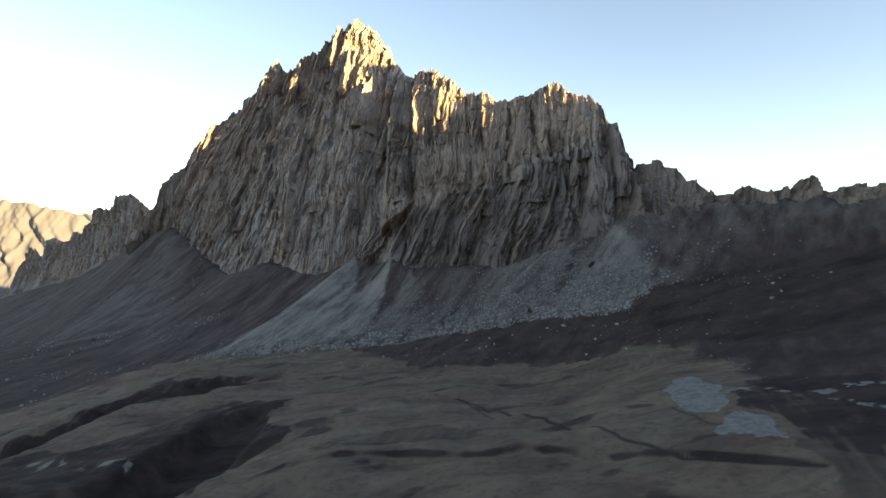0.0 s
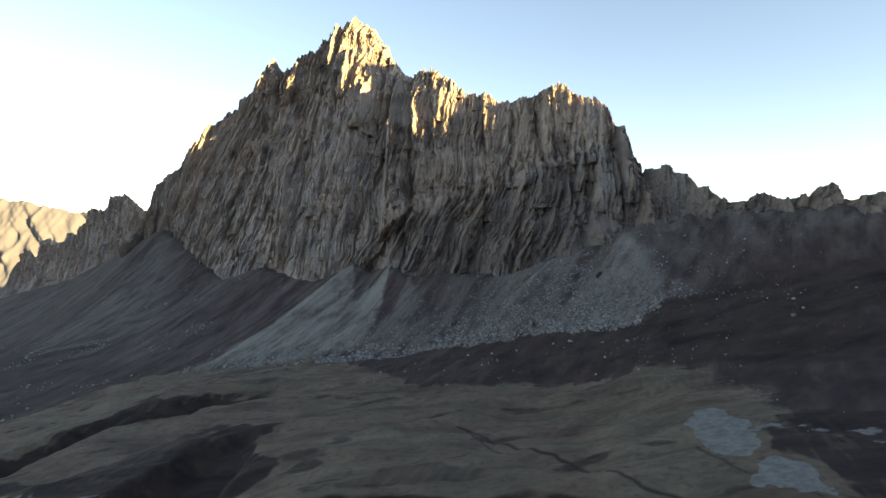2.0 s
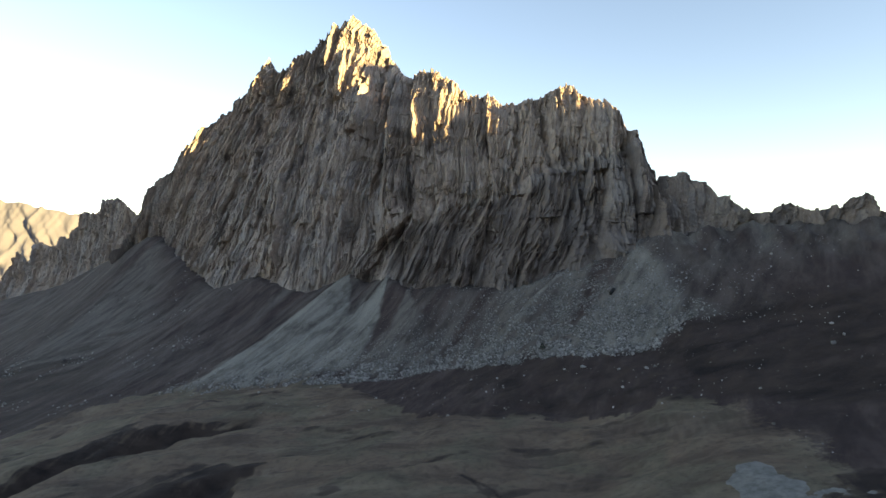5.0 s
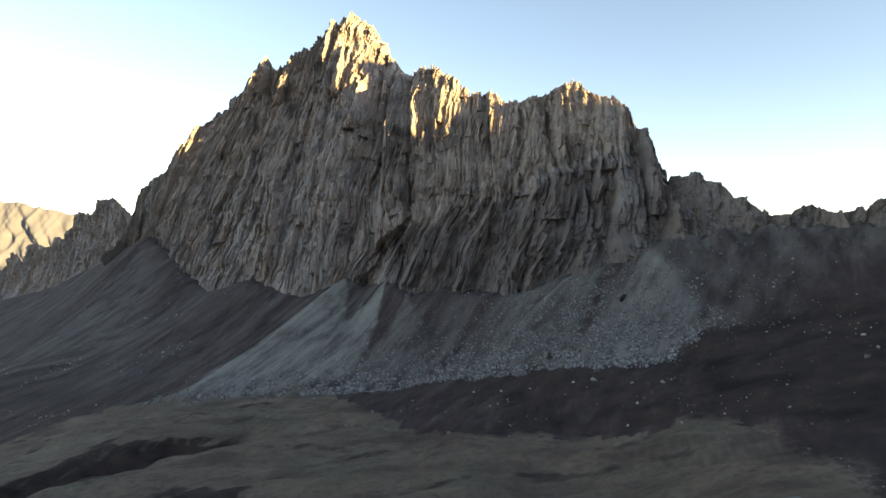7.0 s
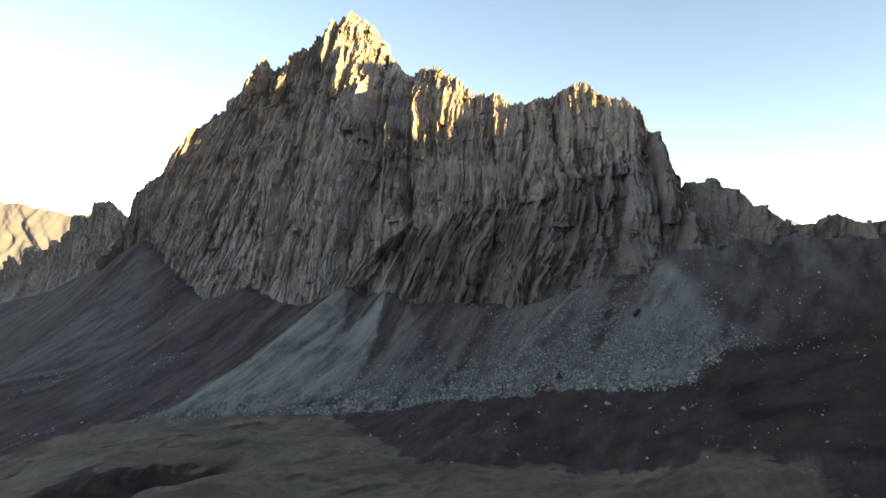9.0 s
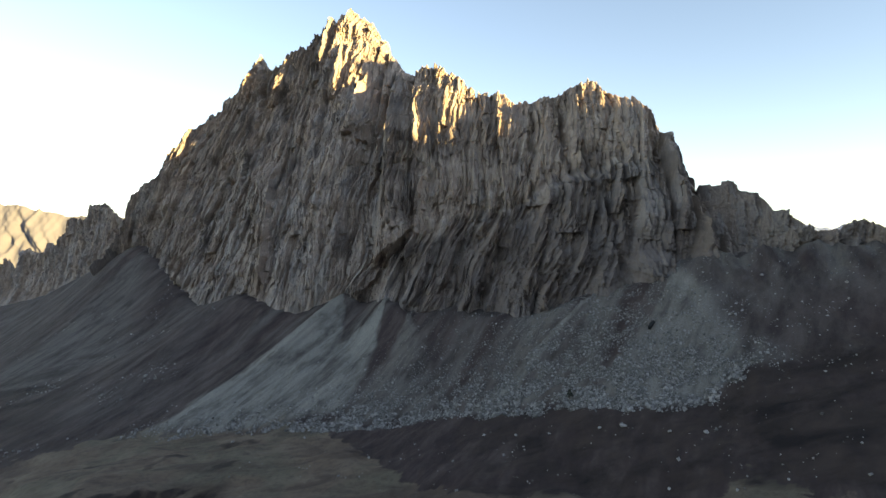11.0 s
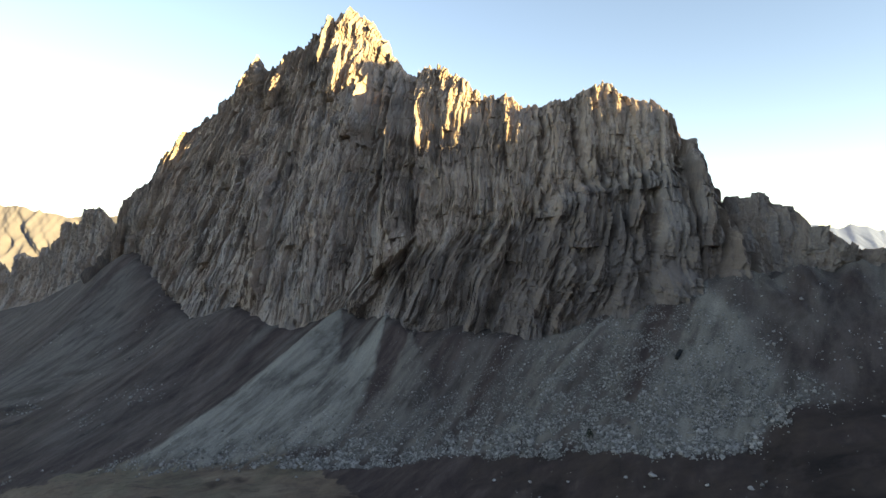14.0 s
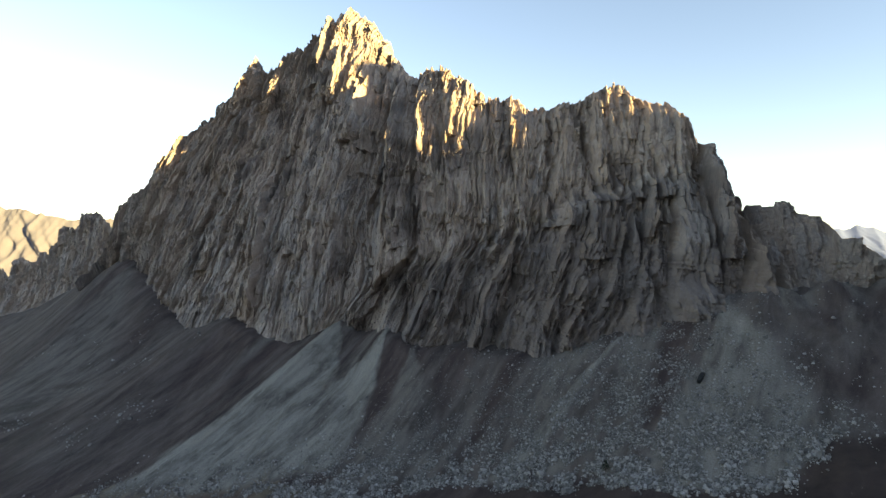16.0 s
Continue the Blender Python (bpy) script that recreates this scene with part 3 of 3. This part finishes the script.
def cliff(xs, rows, crest, steep, lean, size, seed, jag=3.0, marks=False):
    """A rock face between its foot and its crest, broken into leaning slabs of four sizes."""
    v = np.linspace(0, 1, rows) ** 0.9
    x, v = np.meshgrid(xs, v)
    cy, cz = crest(x)
    fy, fz = FOOT(x)
    fz = fz - 14
    cz = cz + 1.5 * size + jag * (slabs(x, x * 0, 7 * size, 9, seed + 1)[0] - 0.5) + 0.35 * jag * (slabs(x, x * 0, 3.2, 9, seed + 2)[0] - 0.5)
    if marks:
        cz = cz - 1.2 * np.maximum(x - 160, 0)
    z = fz + (cz - fz) * v
    y = fy + (cy - fy) * v ** np.interp(x, *steep)
    # overlapping plates of five sizes; their lean changes over the face
    hold = np.zeros_like(x)
    tilt = lean * np.ones_like(x)
    if marks:
        y, hold = towered(x, y, z, cy, cz, seed + 80)
        below = 1 - smooth(z - LEDGE(x)[0], -4, 12)
        tilt = np.interp(x, [-520, -330, -230, -170, -60], [0.30, 0.44, 0.34, 0.12, 0.06])
        tilt = tilt + below * np.interp(x, [-130, -70, 60, 110, 170], [0, 0.28, 0.24, 0.05, 0.0])
    u = x - tilt * (z - 130) + 3.0 * rough(x / 40, z / 60, 3, seed + 3)
    w = z + 7 * rough(x / 45, z / 45, 2, seed + 4)
    coarse = smooth(rough(x / 48 + z / 130, z / 60, 3, seed + 5), -0.6, 0.5)
    high_up = smooth(z, 225, 330)
    # plates on the western flank look west, those below the eastern crest look east
    bias = np.interp(x, [-260, -190, -150, -60], [0.20, 0.14, -0.1, -0.42]) if marks else np.zeros_like(x)
    push, tone, hue = np.zeros_like(x), np.zeros_like(x), np.zeros_like(x)
    for wide, tall, amp, sd, share in ((25, 92, 11.0, 10, 0.16), (11, 42, 6.0, 20, 0.28), (5.0, 17, 3.5, 30, 0.32), (2.3, 7.5, 2.0, 40, 0.34)):
        out, own = plates(u, w, wide * size, tall * size, seed + sd, bias if wide > 4 else 0.4 * bias)
        keep = (1 - (0.5 if wide > 10 else 0.15) * hold) * (0.75 + 0.4 * coarse + 0.3 * high_up)
        push += amp * size * keep * (out - 0.3)
        tone = tone + share * (own - 0.5)
        hue = hue + (0.7 if wide > 10 else 0.35) * (((own * 7.31) % 1) - 0.5)
        u = u + 0.12 * (own - 0.5) * (z - 150) * (wide > 10)
    push += 0.9 * size * rough(x / (9 * size), z / (11 * size), 4, seed + 60)
    # cross joints and small ledges where the rock is blocky
    block, tip, _, joint = slabs(x + 0.35 * z, z - 0.3 * x, 9 * size, 7 * size, seed + 64, True)
    blocky = (1 - coarse) * (1 - 0.7 * hold)
    push += blocky * size * (1.6 * (block - 0.5) - 0.5 * joint)
    tone = tone + 0.3 * blocky * (tip - 0.5)
    rubble = np.zeros_like(x)
    rust = np.full_like(x, 0.55 if size < 1 else 0.0)
    if marks:
        push += marked(x, z, seed + 70)
        off = z - LEDGE(x)[0] + 4 * rough(x / 20, z / 20, 3, seed + 71)
        on = smooth(x, -125, -90)
        push -= on * 1.5 * smooth(off, -3, 4) * (1 - smooth(off, 10, 40))
        rubble = on * np.exp(-((off - 4) / 3.5) ** 2) * smooth(rough(x / 16, z / 10, 3, seed + 72), -0.2, 0.4) * 0.7
        rust = 0.9 * smooth(rough(x / 40, z / 60, 3, seed + 73) + 1.5 * np.exp(-((x - 80) / 75) ** 2 - ((z - 80) / 48) ** 2) + 0.7 * np.exp(-((x + 20) / 40) ** 2 - ((z - 180) / 50) ** 2), 0.25, 0.9)
    if marks:
        rust = np.maximum(rust, 0.85 * below * smooth(x, -110, -70) * (0.8 + 0.6 * rough(x / 30, z / 40, 3, seed + 74)))
    y = y - push * smooth(v, -0.1, 0.12)
    return x, y, z, {"tone": np.clip(tone + 0.5, 0, 1), "rust": rust, "rubble": rubble, "hue": np.clip(hue + 0.5 + 0.33 * hold, 0, 1)}


def massif(name, xs, rows, crest, steep, lean, size, seed, material, label, category, back_run, jag=3.0, marks=False):
    x, y, z, layers = cliff(xs, rows, crest, steep, lean, size, seed, jag, marks)
    whole = thing(name, label, category)
    under(sheet("rock_face", x, y, z, material, False, layers), whole)
    run = np.linspace(0, 1, 24)[:, None]
    bx = np.repeat(x[-1:], 24, 0)
    by = y[-1:] + run * back_run
    bz = z[-1:] - (run ** 0.9) * (z[-1:] + 160) + 5 * rough(bx / 30, by / 30, 3, seed + 90) * np.sin(np.pi * run)
    under(sheet("back_slope", bx, by, bz, material, False), whole)
    return whole


massif("mountain", np.arange(-520, 176, 0.74), 425, CREST, ([-300, -180, -150, -128, -108, -90, -50, 0, 30, 55, 105, 130, 160], [1.0, 1.0, 1.2, 1.5, 1.6, 1.4, 1.1, 0.9, 1.0, 1.0, 1.0, 1.05, 1.2]), 0.22, 1.0, 100, ROCK,
       "steep brown-grey rock peak, its crest in golden sun", "mountain", 260, 5.0, True)
massif("pinnacle_ridge", np.arange(-1330, -480, 1.5), 150, TOWER_CREST, ([-1300, 0], [0.35, 0.35]), 0.05, 1.2, 300, ROCK,
       "jagged ridge of dark rock pinnacles in shade", "ridge", 240, 8.0)
massif("rock_ridge", np.arange(154, 330, 0.5), 90, lambda x: [CREST(x)[0] + 6 * (1 - smooth(x, 156, 172)), np.minimum(CREST(x)[1], 100 + 4 * np.maximum(x - 154, 0))], ([-300, 400], [1.0, 1.0]), 0.1, 0.5, 500, ROCK,
       "low dark broken rock ridge in shade", "ridge", 160, 3.0)


# ---- the distance ----
def far_range(name, xs, y0, crest, depth, drop, material, label, seed, gully):
    run = np.linspace(0, 1, 90)[:, None]
    x = np.repeat(xs[None], 90, 0)
    top = crest(xs)[0][None] + 14 * ridged(x[:1] / 130, x[:1] * 0, 3, seed)
    z = top - drop * run
    y = y0 - depth * run + gully * ridged((x + 0.9 * (z - 100)) / 190, z / 600, 4, seed + 5) * np.sin(np.pi * np.clip(run + 0.08, 0, 1))
    whole = thing(name, label, "mountain")
    under(sheet("mountainside", x, y, z, material, True), whole)
    under(sheet("back_slope", x[:2], np.stack([y[0], y[0] + 500]), np.stack([z[0], z[0] - 600]), material, True), whole)
    return whole


far_range("sunlit_mountain", np.arange(-3300, -1500, 9.0), 3500, line([(-3300, 470), (-2800, 380), (-2560, 345), (-2500, 330), (-2430, 322), (-2330, 290), (-2250, 268), (-2120, 150), (-1900, 60), (-1500, -50)]),
          700, 620, FAR_ROCK, "far ochre mountainside lit by low evening sun", 700, 42)
far_range("pale_mountain", np.arange(-3400, -1600, 16.0), 4500, line([(-3400, 300), (-2900, 350), (-2700, 360), (-2560, 350), (-2300, 300), (-1600, 200)]),
          400, 600, FAR_ROCK, "far pale mountain behind the sunlit one", 720, 50)
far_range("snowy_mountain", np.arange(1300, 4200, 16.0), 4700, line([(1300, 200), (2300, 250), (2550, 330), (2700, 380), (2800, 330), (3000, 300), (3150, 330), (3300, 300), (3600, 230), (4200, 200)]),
          400, 600, HAZE_ROCK, "distant pale mountain with patches of snow", 740, 22)


# ---- boulders ----
def stone_material():
    m, n, l, s, place = painted("stone")
    c = ramp(n, l, speckle(n, l, place, 0.9, 6, 0.7), ((0.3, (0.215, 0.198, 0.185)), (0.55, (0.355, 0.33, 0.31)), (0.75, (0.50, 0.468, 0.44))))
    shade = n.new("ShaderNodeNewGeometry").outputs["Random Per Island"]
    c = mix(n, l, ramp(n, l, shade, ((0.0, (0.95, 0.95, 0.95)), (0.5, (0.5, 0.5, 0.5)), (0.75, (0, 0, 0)))), c, (0.085, 0.078, 0.072))
    l.new(c, s.inputs["Base Color"])
    relief(n, l, s, speckle(n, l, place, 3.0, 5, 0.7), 0.5, 0.15)
    return m


STONE = stone_material()


def stone_form(seed, cuts):
    """A block with broken corners about one metre across: corners and faces."""
    rng = random.Random(seed)
    bm = bmesh.new()
    bmesh.ops.create_icosphere(bm, subdivisions=cuts, radius=0.5)
    lean = [Vector((rng.uniform(-1, 1), rng.uniform(-1, 1), rng.uniform(-1, 1))).normalized() for _ in range(7)]
    reach = [rng.uniform(0.22, 0.36) for _ in lean]
    for v in bm.verts:
        for n, far in zip(lean, reach):
            over = v.co.dot(n) - far
            if over > 0:
                v.co -= n * over
        v.co *= rng.uniform(0.96, 1.04)
        v.co.z *= 0.8
    return bm


def stone_mesh(seed, cuts):
    bm = stone_form(seed, cuts)
    me = bpy.data.meshes.new("boulder")
    bm.to_mesh(me)
    bm.free()
    me.materials.append(STONE)
    return me


def stone_field(name, places, sizes, label, seed):
    """Many angular blocks as one object."""
    rng = np.random.RandomState(seed)
    n = len(places)
    cube = np.array([(i, j, k) for i in (-0.5, 0.5) for j in (-0.5, 0.5) for k in (-0.5, 0.5)])
    quads = np.array([(0, 1, 3, 2), (4, 6, 7, 5), (0, 4, 5, 1), (2, 3, 7, 6), (0, 2, 6, 4), (1, 5, 7, 3)])
    co = cube[None] * rng.uniform(0.6, 1.25, (n, 1, 3)) + rng.uniform(-0.16, 0.16, (n, 8, 3))
    for axes in ((0, 1), (1, 2), (0, 2)):
        a = rng.uniform(-0.6, 0.6, (n, 1)) if axes != (0, 1) else rng.uniform(0, 6.28, (n, 1))
        p, q = co[..., axes[0]].copy(), co[..., axes[1]].copy()
        co[..., axes[0]], co[..., axes[1]] = p * np.cos(a) - q * np.sin(a), p * np.sin(a) + q * np.cos(a)
    co *= np.asarray(sizes)[:, None, None]
    co[..., :2] += places[:, None]
    co[..., 2] += (land(places[:, 0], places[:, 1]) + 0.22 * np.asarray(sizes))[:, None]
    faces = (quads[None] + 8 * np.arange(n)[:, None, None]).reshape(-1, 4)
    me = bpy.data.meshes.new(name)
    me.from_pydata(co.reshape(-1, 3).tolist(), [], faces.tolist())
    me.materials.append(STONE)
    return tagged(new(name, me), label, "boulders", kind="stuff")


def scatter(count, seed, centre, spread, keep, along_toe=False):
    """Places drawn at random in a box and kept where keep() is high."""
    rng = np.random.RandomState(seed)
    x = rng.uniform(centre[0] - spread[0], centre[0] + spread[0], count)
    y = rng.uniform(centre[1] - spread[1], centre[1] + spread[1], count)
    if along_toe:
        y = y + TOE(x)[0]
    ok = rng.uniform(0, 1, count) < keep(x, y)
    high = np.clip(y[ok] - TOE(x[ok])[0], 0, 80)
    return np.stack([x[ok], y[ok]], -1), (0.36 + 0.27 * rng.pareto(2.4, ok.sum()).clip(0, 5)) * (0.65 + 0.45 * np.exp(-high / 14))


spots, sizes = scatter(700000, 5, (-10, 55), (210, 65), field_density, True)
stone_field("boulder_field", spots, sizes * 0.85, "pale grey blocks heaped along the foot of the scree", 900)
spots, sizes = scatter(5000, 6, (40, 300), (150, 60), lambda x, y: 0.22 * smooth(y, BANK(x)[0][()] - 4, BANK(x)[0][()] + 6) * (1 - smooth(y, TOE(x)[0], TOE(x)[0] + 5)) * smooth(rough(x / 16, y / 12, 3, 83), -0.1, 0.5))
stone_field("scattered_stones", spots, sizes * 0.75, "pale stones strewn over the dark bank", 920)
spots, sizes = scatter(9000, 7, (-420, 560), (200, 180), lambda x, y: 0.6 * smooth(rough(x / 40 + y / 60, y / 50, 4, 84), 0.15, 0.6) * smooth(y, TURF_EDGE(x)[0], TURF_EDGE(x)[0] + 30))
stone_field("scattered_stones", spots, sizes.clip(0, 1.0) * 1.9, "grey stones strewn in patches over the shale slope", 940)
spots, sizes = scatter(6000, 8, (190, 240), (90, 110), lambda x, y: 0.16 * smooth(rough(x / 20, y / 20, 4, 85), 0.15, 0.6) * (y > 110))
stone_field("scattered_stones", spots, sizes * 0.5, "small pale stones strewn over dark shale", 960)

spots, sizes = scatter(3000, 9, (185, 360), (65, 38), lambda x, y: 0.5 * smooth(rough(x / 15, y / 15, 3, 86), -0.1, 0.5))
stone_field("scattered_stones", spots, sizes * 1.1, "brown blocks fallen below the broken crags", 980)


# ---- boulders that stand alone ----
def lone_boulder(form, size, x, y, turn, sunk, label):
    ob = tagged(new("boulder", form), label, "boulder", "boulders below the scree")
    z = float(land(np.array([x]), np.array([y]))[0])
    ob.matrix_world = pose(x, y, z + (0.34 - sunk) * size, 0, 0, turn) @ Matrix.Diagonal((size * 1.15, size * 0.9, size * 0.85, 1))
    return ob


forms = [stone_mesh(40 + k, 2) for k in range(6)]
rng = random.Random(12)
for x, y, size in ((-114, 400, 3.2), (-140, 417, 2.8), (-129, 386, 2.4), (-55, 380, 3.0), (-31, 384, 2.2), (-122, 398, 2.0), (-96, 392, 2.6), (-84, 376, 1.8)):
    lone_boulder(forms[rng.randrange(6)], size, x, y, rng.uniform(0, 360), 0.08, "flat pale boulder lying on brown turf below the scree")
for x, y, size in ((76, 309, 3.4), (66, 312, 1.8), (92, 296, 2.2), (45, 322, 1.6), (30, 330, 2.0), (104, 288, 2.4), (15, 338, 1.8)):
    lone_boulder(forms[rng.randrange(6)], size, x, y, rng.uniform(0, 360), 0.1, "pale angular boulder on the dark earth bank")
for x, y, size in ((189, 273, 2.2), (168, 366, 2.2), (150, 352, 1.6), (180, 330, 1.5), (205, 300, 1.4), (160, 300, 1.5), (140, 330, 1.8), (215, 262, 1.6)):
    lone_boulder(forms[rng.randrange(6)], size, x, y, rng.uniform(0, 360), 0.12, "grey boulder half sunk in dark shale")


for _ in range(130):
    x = rng.triangular(-110, 128, 80)
    y = float(TOE(x)[0]) + rng.expovariate(1 / np.interp(x, [-110, 0, 60, 165], [5, 8, 16, 20])) - 2
    lone_boulder(forms[rng.randrange(6)], rng.uniform(0.9, 1.4) + rng.random() ** 4 * 1.4, x, y, rng.uniform(0, 360), 0.1, "pale angular boulder heaped with smaller blocks below the scree")


# ---- a dark slab on the scree and a dark shrub at its edge ----
def dark_slab():
    bm = bmesh.new()
    bmesh.ops.create_cube(bm, size=1)
    bmesh.ops.subdivide_edges(bm, edges=bm.edges[:], cuts=3, use_grid_fill=True)
    r = random.Random(3)
    for v in bm.verts:
        v.co = Vector((v.co.x * 2.0 * (1 - 0.5 * abs(v.co.y)), v.co.y * 6.5, v.co.z * 1.8)) + Vector([r.uniform(-0.16, 0.16) for _ in range(3)])
    me = bpy.data.meshes.new("rock_slab")
    bm.to_mesh(me)
    bm.free()
    m, n, l, s, place = painted("black_rock")
    l.new(ramp(n, l, speckle(n, l, place, 1.5, 6, 0.7), ((0.3, (0.012, 0.012, 0.012)), (0.7, (0.035, 0.033, 0.032)))), s.inputs["Base Color"])
    me.materials.append(m)
    ob = tagged(new("rock_slab", me), "black elongated rock slab lying on grey scree", "rock")
    ob.matrix_world = pose(108, 366, float(land(np.array([108.0]), np.array([366.0]))[0]) + 0.5, 26, 8, -38)
    return ob


dark_slab()


def leaf_material():
    m, n, l, s, place = painted("dark_needles")
    l.new(ramp(n, l, speckle(n, l, place, 3, 4, 0.6), ((0.3, (0.012, 0.016, 0.010)), (0.7, (0.035, 0.045, 0.024)))), s.inputs["Base Color"])
    return m


def shrub(x, y, tall):
    """A small dwarf pine: trunk, and a crown of many short sprays."""
    r = random.Random(8)
    whole = thing("dwarf_pine", "small dark dwarf pine among pale boulders", "shrub")
    bm = bmesh.new()
    bmesh.ops.create_cone(bm, cap_ends=True, segments=7, radius1=0.16 * tall / 3, radius2=0.05, depth=tall)
    bmesh.ops.translate(bm, verts=bm.verts, vec=(0, 0, tall / 2))
    me = bpy.data.meshes.new("trunk")
    bm.to_mesh(me)
    bm.free()
    bark, n, l, s, place = painted("bark")
    l.new(ramp(n, l, speckle(n, l, place, 6, 4, 0.6), ((0.3, (0.05, 0.035, 0.025)), (0.7, (0.10, 0.075, 0.055)))), s.inputs["Base Color"])
    me.materials.append(bark)
    under(new("trunk", me), whole)
    verts, faces = [], []
    for _ in range(420):
        h = r.uniform(0.12, 1.0)
        reach = (1.05 - h) ** 0.8 * 0.42 * tall * r.uniform(0.3, 1.15)
        a = r.uniform(0, 6.283)
        c = Vector((math.cos(a) * reach, math.sin(a) * reach, h * tall))
        d = Vector((math.cos(a), math.sin(a), r.uniform(-0.2, 0.7))).normalized()
        side = d.cross(Vector((r.uniform(-1, 1), r.uniform(-1, 1), 1))).normalized()
        k = len(verts)
        verts += [c - side * 0.10, c + side * 0.10, c + d * r.uniform(0.3, 0.6), c + d * 0.15 + Vector((0, 0, 0.12))]
        faces += [(k, k + 1, k + 2), (k, k + 3, k + 2), (k + 1, k + 3, k + 2)]
    me = bpy.data.meshes.new("crown")
    me.from_pydata(verts, [], faces)
    me.materials.append(leaf_material())
    under(new("crown", me), whole)
    whole.location = (x, y, float(land(np.array([x]), np.array([y]))[0]) - 0.1)
    return whole


shrub(59.0, 344.0, 4.2)
